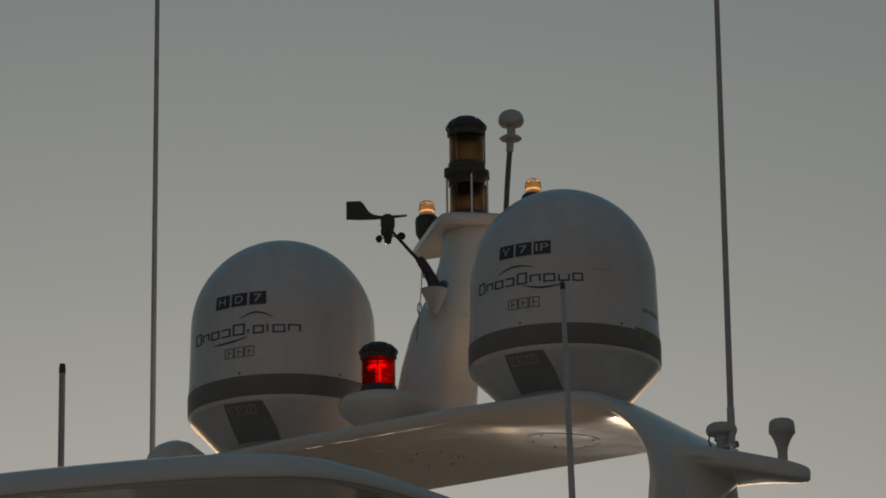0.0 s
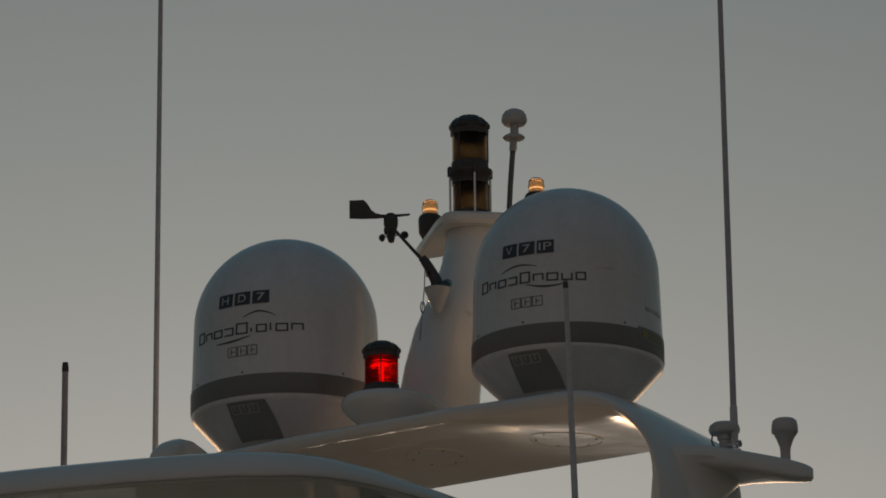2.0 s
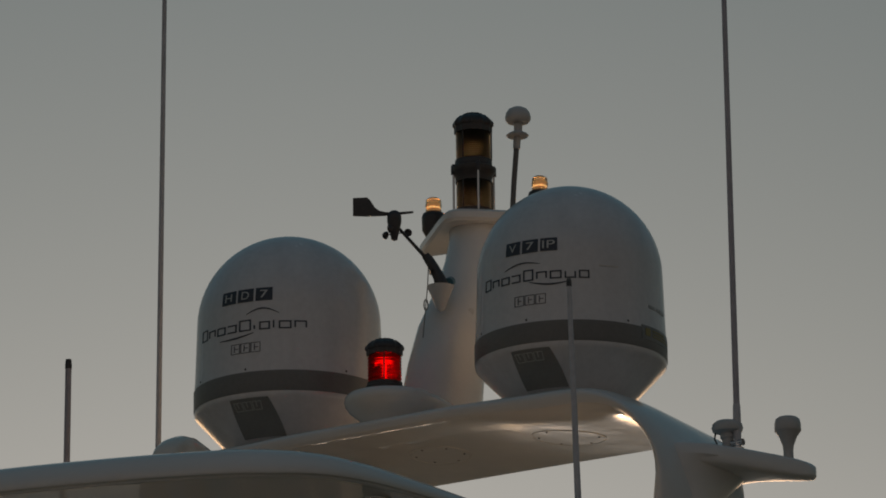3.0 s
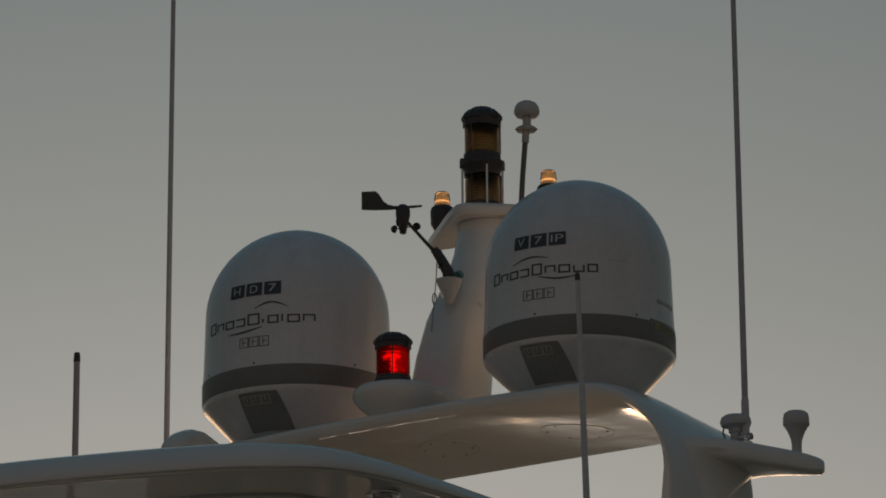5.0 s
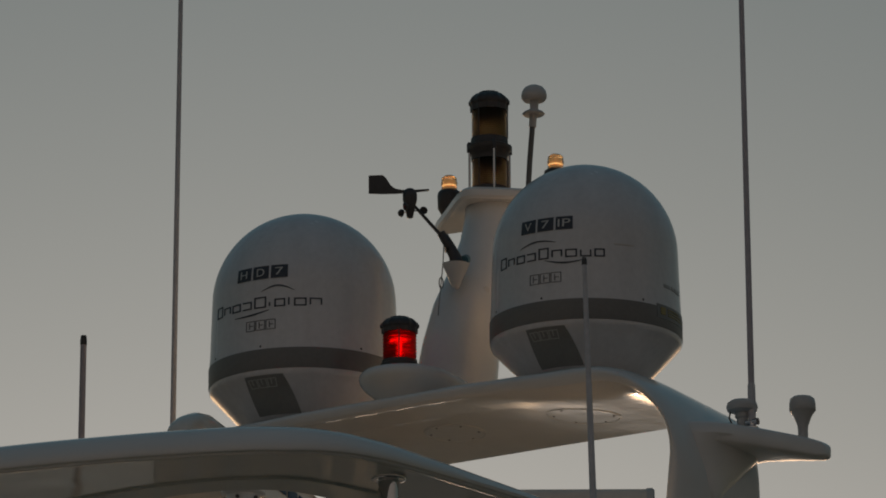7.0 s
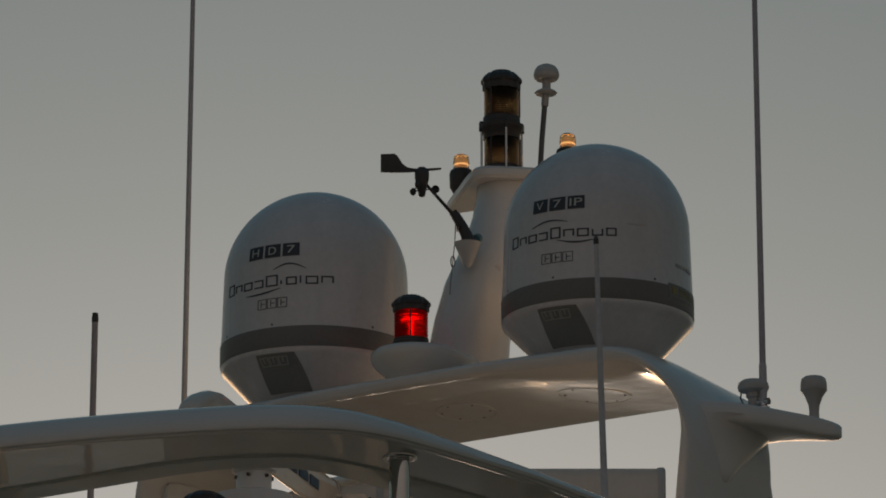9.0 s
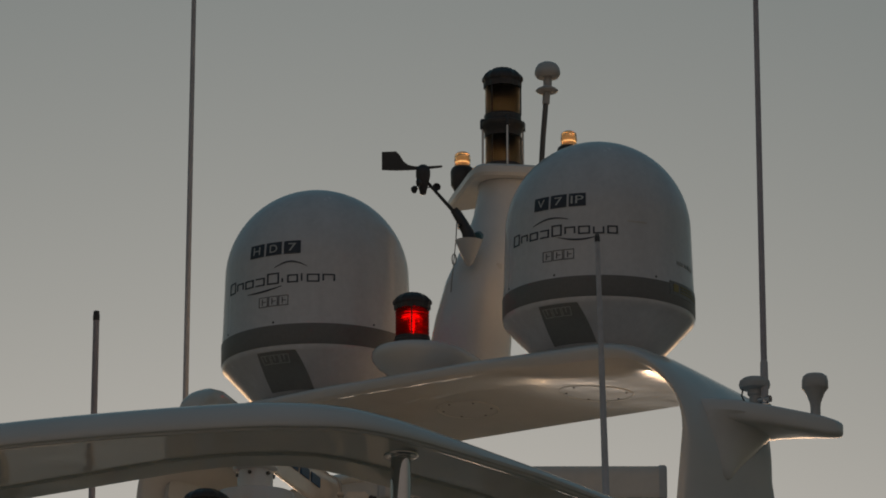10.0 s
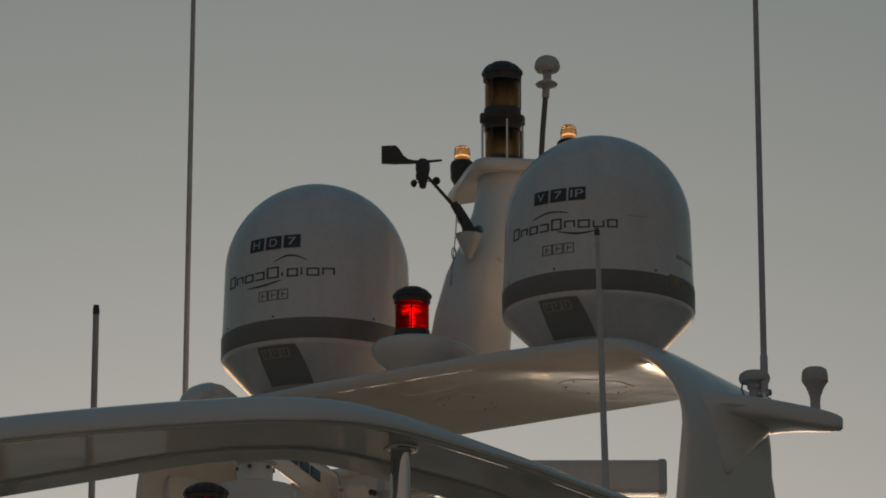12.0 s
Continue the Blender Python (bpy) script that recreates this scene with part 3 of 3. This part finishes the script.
def nav_lamp(m, label, glass, glow=None, cage=False, tiers=1):
    """Black navigation light with ribbed lens."""
    d = thing("navigation_light", m, label, "navigation light", "navigation lights")
    r, z = (0.058 if tiers == 1 else 0.063), 0.0
    part("base", spin([(0, 0), (r * 1.16, 0), (r * 1.16, 0.016), (r * 1.06, 0.020), (r * 1.06, 0.030), (0, 0.030)], 40), BLACK, d)
    z = 0.030
    for tier in range(tiers):
        lens_h = 0.098 if tiers == 1 else 0.104
        part("lens", spin([(r - 0.008, z)] + ribs(r - 0.001, z, z + lens_h, 8 if tiers == 1 else 14, 0.0025 if tiers == 1 else 0.001) + [(r - 0.006, z + lens_h), (r - 0.010, z + lens_h - 0.002), (r - 0.010, z + 0.002), (r - 0.008, z)], 48), glass, d)
        if glow:
            part("bulb", spin([(0, z + 0.018), (0.006, z + 0.021), (0.0075, z + 0.074), (0, z + 0.080)], 12), glow, d)
            # reflector emits by itself, its shine from the bulb put into the material
            part("glowing_reflector", tube([(-0.034, 0, z + 0.072), (-0.016, 0, z + 0.083), (0.010, 0, z + 0.084), (0.026, 0, z + 0.076)], 0.0045, 8), glow, d)
        if glow:
            part("core", spin([(0, z), (0.020, z), (0.020, z + 0.01), (0.014, z + 0.014), (0, z + 0.014)], 20), BLACK, d)
        else:
            part("core", spin([(0, z), (0.040, z), (0.040, z + 0.006), (0, z + 0.012)], 20), BLACK, d)
            # black ring added inside makes the top third of the lens dark
            part("dark_lens_top", spin([(0, z + lens_h - 0.040), (0.046, z + lens_h - 0.034), (0.046, z + lens_h), (0, z + lens_h)], 20), BLACK, d)
        for k in range(3):
            a = 0.5 + k * 2.094
            part("rib", tube([((r + 0.0025) * math.cos(a), (r + 0.0025) * math.sin(a), z), ((r + 0.0025) * math.cos(a), (r + 0.0025) * math.sin(a), z + lens_h)], 0.0028, 8), BLACK, d)
        z += lens_h
        if tier < tiers - 1:
            part("collar", spin([(0, z), (r * 1.05, z), (r * 1.06, z + 0.02), (r * 1.22, z + 0.034), (r * 1.26, z + 0.040), (r * 1.26, z + 0.052), (r * 1.08, z + 0.058), (r * 1.06, z + 0.082), (0, z + 0.082)], 40), BLACK, d)
            z += 0.082
    part("cap", spin([(0, z)] + [(a, z + b) for a, b in lamp_cap(r, 0.072 if tiers > 1 else 0.058)], 84, flute=cap_flute), BLACK, d)
    if cage:
        for k in range(4):
            a = radians(34.26 + 12 + 90 * k)
            x, y = 0.074 * math.cos(a), 0.074 * math.sin(a)
            part("guard_rod", tube([(x, y, -0.01), (x, y, 0.185)], 0.0042, 10), STEEL, d)
            part("rod_nut", tube([(x, y, 0.162), (x, y, 0.192), (x, y, 0.200)], [0.0095, 0.0095, 0.005], 6), BLACK, d)
    return d


nav_lamp(pose(0.0, -0.272, 7.281, 0, 0, 34), "black navigation light glowing red on the mast pod", REDGLASS, REDGLOW)
nav_lamp(pose(0.0, 0.30, 8.044), "two-tier black masthead light with smoked amber lenses", SMOKE, cage=True, tiers=2)


def beacon(x, y, z):
    d = thing("anchor_light", pose(x, y, z), "small amber-glowing light in a black cup on the mast plate", "beacon light", "small mast lights")
    part("cup", spin([(0, 0.0), (0.030, 0.0), (0.042, 0.022), (0.0435, 0.072), (0.040, 0.084), (0.030, 0.092), (0, 0.092)], 32), BLACK, d)
    part("lens", spin([(0.029, 0.090), (0.029, 0.098), (0.0275, 0.102), (0.0275, 0.106), (0.0295, 0.110), (0.0295, 0.120), (0.0275, 0.124), (0.0285, 0.128), (0.0265, 0.138), (0.017, 0.1455), (0, 0.147)], 32), CLEAR, d)
    part("bulb", spin([(0, 0.098), (0.0175, 0.099), (0.019, 0.112), (0.017, 0.130), (0, 0.136)], 16), WARMGLOW, d)
    part("filament", spin([(0.019, 0.1065), (0.0205, 0.1070), (0.0205, 0.1105), (0.019, 0.111)], 24), HOTGLOW, d)
    return d


beacon(-0.243, 0.40, 8.043)
beacon(0.218, 0.40, 8.043)


# ---------------------------------------------------------------- small antennas
def mushroom(m, label, stem, cap):
    d = thing("antenna", m, label, "antenna", "small antennas")
    part("stem", spin(stem, 24), WHITEPLASTIC, d)
    part("head", spin(cap, 40), WHITEPLASTIC, d)
    return d


gps = thing("pole_antenna", pose(0.063, 0.45, 8.044), "white mushroom antenna on a thin grey pole", "antenna")
RISE = 0.019
part("pole", tube([(0, 0, -0.003), (0.012, 0, 0.16), (0.026, 0, 0.30)], 0.0100, 14), DARKPOLE, gps)
part("collar", tube([(0.025, 0, 0.285), (0.029, 0, 0.334)], [0.0135, 0.0135], 16), WHITEPLASTIC, gps)
part("flange", spin([(0, 0.309), (0.036, 0.3095), (0.041, 0.315), (0.034, 0.322), (0.016, 0.331), (0, 0.331)], 36, at=(0.03, 0, RISE)), WHITEPLASTIC, gps)
part("head", spin([(0, 0.326), (0.015, 0.328), (0.016, 0.364), (0.038, 0.3635), (0.0450, 0.372), (0.0470, 0.382), (0.0430, 0.400), (0.034, 0.413), (0.020, 0.4205), (0, 0.422)], 40, at=(0.033, 0, RISE)), WHITEPLASTIC, gps)

a1 = mushroom(pose(1.214, 0.0, 6.945), "flat white disc antenna on a short stem on the arch bracket",
              [(0, -0.02), (0.012, -0.02), (0.013, 0.012), (0.018, 0.018), (0.019, 0.038), (0.025, 0.044), (0.025, 0.060), (0, 0.060)],
              [(0, 0.058), (0.034, 0.060), (0.050, 0.066), (0.0535, 0.078), (0.050, 0.092), (0.038, 0.101), (0, 0.104)])
part("cable", tube([(-0.034, -0.02, 0.068), (-0.036, -0.025, 0.04), (-0.024, -0.02, 0.012), (-0.018, -0.01, -0.01)], 0.003, 8), RUBBER, a1)
mushroom(pose(1.350, 0.17, 6.928), "white goblet-shaped antenna on the arch bracket tip",
         [(0, -0.015), (0.018, -0.015), (0.017, 0.03), (0.019, 0.048), (0.030, 0.078), (0.043, 0.098)],
         [(0.043, 0.097), (0.0455, 0.101), (0.0445, 0.125), (0.041, 0.140), (0.032, 0.147), (0, 0.149)])


def whip(base, top, r0, r1, label, material, ferrule=True, cap=False, sag=(0, 0, 0)):
    d = thing("whip_antenna", pose(*base), label, "whip antenna", "whip antennas")
    v = Vector(top) - Vector(base)
    start = 0.05 / v.length if ferrule else 0.0
    pts = [v * (start + (1 - start) * i / 8) + Vector(sag) * math.sin(math.pi * i / 8) for i in range(9)]
    part("rod", tube(pts, [r0 + (r1 - r0) * i / 8 for i in range(9)], 14), material, d)
    if ferrule:
        part("ratchet_base", spin([(0, -0.02), (0.022, -0.02), (0.022, 0.004), (0.012, 0.010), (0.012, 0.026), (0, 0.026)], 20), STEEL, d)
        part("knuckle", tube([(-0.022, 0.0, 0.022), (0.022, 0.0, 0.022)], 0.012, 14), STEEL, d)
        part("ferrule", tube([v * (0.02 / v.length), v * (0.07 / v.length), v * (0.15 / v.length), v * (0.16 / v.length)], [0.012, 0.0140, 0.0130, 0.010], 16), WHIP, d)
    if cap:
        part("tip_cap", tube([v * (1 - 0.022 / v.length), v * (1 - 0.006 / v.length), v * 1.004], [r1 + 0.0012, r1 + 0.0012, r1 - 0.001], 14), BLACK, d)
    return d


whip((1.253, 0.0, 6.945), (1.239, 0.0, 9.4), 0.0112, 0.008, "tall thin grey whip antenna on the arch bracket", GREYWHIP)
whip((-1.207, 0.02, 6.935), (-1.180, 0.02, 9.4), 0.0110, 0.008, "tall thin white whip antenna beside the arch leg", WHIP)
whip((-1.575, -0.08, 4.28), (-1.541, -0.08, 7.670), 0.016, 0.0115, "short grey rod antenna with a black tip", GREYROD, ferrule=False, cap=True)
whip((1.383, -1.2, 6.31), (1.356, -1.2, 7.243), 0.0120, 0.0075, "slim white rod antenna with a black tip on the hardtop", WHIP, ferrule=False, cap=True)

# ---------------------------------------------------------------- wind sensor on the mast
wind = thing("wind_sensor", pose(0.056, 0.0, 7.62, 0, 0, 34.26), "black wind vane and cup anemometer on an angled arm", "wind sensor")
part("bracket", spin([(0.0, 0.0), (0.014, 0.01), (0.046, 0.088), (0.049, 0.094), (0, 0.094)], 28, at=(-0.002, 0.0, 0.0)), GELCOAT, wind, "white cone bracket moulded to the mast")
part("bracket_web", loft([[(0.0, 0.02, 0.03), (0.02, 0.16, 0.03), (0.04, 0.16, 0.03)], [(-0.02, 0.02, 0.085), (0.0, 0.16, 0.09), (0.05, 0.16, 0.09)]]), GELCOAT, wind)
part("socket", tube([(0.005, 0, 0.080), (-0.006, 0, 0.125), (-0.026, 0, 0.165), (-0.044, 0, 0.195), (-0.052, 0, 0.205)], [0.027, 0.021, 0.018, 0.017, 0.011], 14), BLACK, wind)
part("clamp", tube([(-0.040, 0, 0.188), (-0.054, 0, 0.208)], 0.0150, 12), BLACK, wind)
part("clamp_screw", tube([(-0.036, -0.03, 0.150), (-0.036, 0.03, 0.150)], 0.006, 8), BLACK, wind)
part("arm", tube([(-0.045, 0, 0.19), (-0.150, 0, 0.312)], [0.0068, 0.0055], 12), BLACK, wind)
part("hub", spin([(0, 0.285), (0.011, 0.289), (0.014, 0.305), (0.019, 0.325), (0.0255, 0.355), (0.0255, 0.375), (0.021, 0.388), (0.012, 0.395), (0, 0.396)], 28, at=(-0.163, 0, -0.023)), BLACK, wind)
cx, drop = -0.163, 0.023
vane = [(-0.146, 0.378), (-0.146, 0.444), (-0.096, 0.446), (-0.085, 0.436), (-0.068, 0.408), (-0.052, 0.396), (-0.03, 0.391), (0.012, 0.391), (0.066, 0.394), (0.069, 0.391), (0.066, 0.387), (0.012, 0.381), (-0.05, 0.377), (-0.10, 0.376)]
vane_l = [(cx + x, -0.0025, z - drop) for x, z in vane]
vane_r = [(cx + x, 0.0025, z - drop) for x, z in vane]
part("tail_vane", loft([vane_l, vane_r]), BLACK, wind, smooth=0)
for k in range(3):
    a = radians(8 + 120 * k)
    ex, ey = 0.0485 * math.cos(a), 0.0485 * math.sin(a)
    part("cup_arm", tube([(cx, 0, 0.290), (cx + ex, ey, 0.294)], 0.0022, 8), BLACK, wind)
    cup = spin([(0, -0.014), (0.007, -0.012), (0.0125, -0.006), (0.0145, 0.001), (0.0130, 0.002), (0.010, -0.005), (0, -0.010)], 18)
    ob = part("cup", cup, BLACK, wind)
    ob.matrix_local = Matrix.Translation((cx + ex, ey, 0.294)) @ Matrix.Rotation(a, 4, "Z") @ Matrix.Rotation(radians(90), 4, "X")
part("cap_nut", tube([(0.026, 0.02, 0.112), (0.034, 0.05, 0.126)], 0.018, 14), surface("teal_cap_plastic", (0.10, 0.22, 0.27), 0.4), wind)

cord = thing("hanging_cord", pose(0.056, 0.0, 7.62, 0, 0, 34.26), "thin grey cord with a small knotted loop", "cord")
part("line", tube([(-0.044, 0.004, 0.172), (-0.047, 0.006, 0.10), (-0.054, 0.01, 0.03), (-0.062, 0.02, -0.05), (-0.07, 0.05, -0.14)], 0.0018, 8), ROPE, cord)
loop = [Vector((-0.054 + 0.007 * math.sin(a), 0.006, 0.028 + 0.020 * math.cos(a))) for a in [2 * math.pi * i / 16 for i in range(17)]]
part("knot_loop", tube(loop, 0.0022, 8), ROPE, cord)

# ---------------------------------------------------------------- hardtop over the flybridge
hardtop = thing("hardtop", pose(0, 0, 0), "glossy white moulded hardtop with an open centre", "hardtop")


def roof_plan(half):
    """Closed, mirrored plan through points of one half, from the bow centre to the stern centre."""
    full = half + [(-x, y) for x, y in half[-2:0:-1]]
    return smooth_loop(full, 7)


outer = roof_plan([(0, -3.40), (0.62, -3.31), (0.98, -3.225), (1.26, -3.13), (1.46, -3.03), (1.575, -2.88), (1.615, -2.68), (1.612, -2.41), (1.595, -2.07), (1.58, -1.74), (1.56, -1.2), (1.54, -0.62), (1.35, -0.45), (0.7, -0.45), (0, -0.45)])
inner = roof_plan([(0, -2.78), (0.45, -2.785), (0.80, -2.79), (0.98, -2.785), (1.12, -2.745), (1.215, -2.65), (1.25, -2.50), (1.255, -2.30), (1.25, -2.05), (1.25, -1.75), (1.25, -1.35), (1.22, -0.98), (1.05, -0.85), (0.6, -0.85), (0, -0.85)])


def roof_rise(y):
    return 0.056 * min(1.0, max(0.0, (y + 3.0) / 1.1)) ** 0.8


rim = []
bead = []
for o, i in zip(outer, inner):
    d = (i - o)
    L = d.length
    d = d / L
    def at(s, z):
        q = o + d * s
        return (q.x, q.y, z)
    rise = roof_rise(o.y)                      # the rim is deep over the front and thins out along the sides
    def under(s, z):
        return at(s, z + rise * (1 - 0.5 * s / L))
    rim.append([under(0.0, 6.240), under(0.003, 6.232), under(0.012, 6.2278), under(0.05, 6.2275), under(0.30 * L, 6.2272), under(L - 0.122, 6.2270),
                under(L - 0.116, 6.220), under(L - 0.06, 6.216), under(L - 0.004, 6.214), under(L, 6.220),
                at(L, 6.30), at(L - 0.02, 6.318), at(0.30 * L, 6.331)] +
               [at(s * (1.6 - 10 * rise), 6.240 + rise + (0.091 - rise) * f) for s, f in ((0.09, 0.97), (0.05, 0.88), (0.026, 0.72), (0.012, 0.50), (0.004, 0.25))])
    bead.append([under(0.010, 6.229), under(0.013, 6.2235), under(0.022, 6.2215), under(0.032, 6.2235), under(0.040, 6.229)])
part("roof_shell", loft(rim, closed=True), ROOF, hardtop)
part("drip_rail", loft(bead, closed=True), ROOF, hardtop, "thin moulded lip under the roof edge")


def support(x, y):
    d = thing("roof_post", pose(x, y, 4.292), "polished steel post under the hardtop", "post", "hardtop posts")
    h = 1.935 + 0.80 * roof_rise(y)
    part("tube", tube([(0, 0, 0), (0, 0, h)], 0.030, 28), STEEL, d)
    part("top_flange", spin([(0, h - 0.010), (0.032, h - 0.010), (0.034, h - 0.011), (0.050, h - 0.009), (0.052, h - 0.006), (0.052, h), (0, h)], 32), STEEL, d)
    part("foot_flange", spin([(0, 0), (0.06, 0), (0.06, 0.008), (0.034, 0.016), (0, 0.016)], 32), STEEL, d)


for x, y in ((1.4926, -2.4946), (-1.4926, -2.4946), (1.432, -0.75), (-1.432, -0.75)):
    support(x, y)

# ---------------------------------------------------------------- equipment seen under the hardtop
def radar(m, post, length, label, deep=1.0, tall=1.0, blunt=True, far=0.0, shell=None, seat=0.0):
    d = thing("radar_scanner", m, label, "radar", "radar scanners")
    part("post", spin([(0, -post), (0.09, -post), (0.09, -post + 0.02), (0.07, -post + 0.05), (0.07, -0.30), (0.135, -0.22), (0.145, -0.14), (0.13, -0.09), (0.075, -0.075), (0, -0.075)], 40, at=(0, seat, 0)), GELCOAT, d)
    part("neck", spin([(0, -0.078), (0.058, -0.078), (0.060, -0.030), (0.056, -0.012), (0.075, -0.006), (0.075, 0.002), (0, 0.002)], 36, at=(0, seat, 0)), GELCOAT, d)
    for k in range(6):
        a = k * math.pi / 3
        part("bolt", tube([(0.058 * math.cos(a), seat + 0.058 * math.sin(a), -0.028), (0.066 * math.cos(a), seat + 0.066 * math.sin(a), -0.028)], 0.0065, 8), BLACK, d)
    prof = [(-0.0615, 0.006), (-0.062, 0.03), (-0.058, 0.090), (-0.040, 0.110), (-0.008, 0.112), (0.030, 0.094), (0.058, 0.062), (0.066, 0.035), (0.056, 0.010), (0.0, 0.003), (-0.052, 0.001)]
    if not blunt:                              # slimmer bar, undercut towards its back, on a saddle
        prof[5:] = [(0.016, 0.104), (0.028, 0.090), (0.018, 0.068), (0.0, 0.052), (-0.030, 0.027), (-0.052, 0.005)]
        part("saddle", block(0.11, 0.075, 0.052, (0, seat + 0.012, 0.024), 0.008), GELCOAT, d)
    sec = [(p.x * deep, p.y * tall) for p in smooth_loop(prof, 4)]
    h = length / 2
    e = h + far
    ends = [(-h, 1), (-h * 0.5, 1), (0, 1), (h * 0.5, 1), (e, 1)]
    if not blunt:
        ends = [(-h - 0.03, 0.22), (-h - 0.02, 0.40), (-h + 0.01, 0.58), (-h + 0.06, 0.76), (-h + 0.13, 0.91), (-h + 0.22, 1)] + ends[1:]
    part("antenna_bar", loft([[(x, a * (0.5 + 0.5 * k), b * k) for a, b in sec] for x, k in ends]), shell or WHITEPLASTIC, d)
    for s in ((-1, 1) if blunt else (1,)):
        part("end_cap", loft([[(s * x if s > 0 else -x + far, a * k, 0.056 + (b - 0.056) * k) for a, b in sec] for x, k in ((e - 0.002, 1.05), (e + 0.018, 1.06), (e + 0.024, 0.96))]), WHITEPLASTIC, d)
    return d


radar(pose(0.775, -0.762, 6.531, 0, 0, 34.26), 2.235, 0.90, "white open-array radar scanner on a white post", shell=BEIGE)
r2 = radar(pose(-0.114, -1.085, 6.700, 0, 0, 108.8), 2.41, 1.24, "white open-array radar scanner with blue marking bars", 1.15, 1.50, False, 0.25, BEIGE, -0.035)
for k in range(3):
    part("logo_bar", block(0.100, 0.004, 0.036, (0.31 + 0.128 * k, -0.0735, 0.086), 0.001), BLUEINK, r2)

locker = thing("equipment_locker", pose(-0.44, 0.10, 4.30), "plain white moulded locker standing under the radar arch", "locker")
plan = ((-0.31, -0.12), (0.19, -0.12), (0.20, -0.10), (0.20, 0.12), (-0.32, 0.12), (-0.32, -0.10))
part("housing", loft([[(x, y, 0.04) for x, y in plan], [(x, y, 2.585 + 0.45 * (y + 0.12)) for x, y in plan], [(x * 0.97, y * 0.97, 2.600 + 0.45 * (y + 0.12)) for x, y in plan]]), GELCOAT, locker)
part("plinth", block(0.48, 0.20, 0.05, (-0.06, 0, 0.025), 0.006), GELCOAT, locker)

mount = thing("antenna_mount", pose(-0.214, -0.30, 4.30, 0, 0, 34.26), "small warm-white mounting box with dark bolts on a post", "antenna mount")
part("post", spin([(0, 0), (0.07, 0), (0.07, 0.012), (0.03, 0.03), (0.03, 2.37), (0, 2.37)], 24), GELCOAT, mount)
part("box", block(0.082, 0.09, 0.13, (0, 0, 2.412), 0.008), BEIGE, mount)
part("top_tab", block(0.022, 0.05, 0.008, (-0.056, 0, 2.474), 0.002), BEIGE, mount)
for x, z in ((0.050, 2.462), (0.062, 2.459)):
    part("bolt", tube([(x, -0.012, z), (x, 0.012, z)], 0.009, 8), BLACK, mount)

side = thing("side_light", pose(-0.04, -1.4, 6.378), "black-capped navigation light on a white post", "navigation light", "navigation lights")
part("post", spin([(0, -2.076), (0.07, -2.076), (0.07, -2.055), (0.03, -2.0), (0.03, -0.03), (0.065, -0.01), (0.065, 0.0), (0, 0)], 28), GELCOAT, side)
part("base", spin([(0, 0), (0.067, 0), (0.067, 0.012), (0.06, 0.022), (0, 0.022)], 36), BLACK, side)
part("lens", spin([(0.05, 0.022)] + ribs(0.057, 0.022, 0.12, 8) + [(0.05, 0.12), (0.046, 0.118), (0.046, 0.024), (0.05, 0.022)], 40), REDGLASS, side)
part("cap", spin([(0, 0.12)] + [(a, 0.12 + b) for a, b in lamp_cap(0.064, 0.057)], 84, flute=cap_flute), BLACK, side)
part("bulb", spin([(0, 0.03), (0.007, 0.034), (0.007, 0.10), (0, 0.105)], 12), REDGLOW, side)
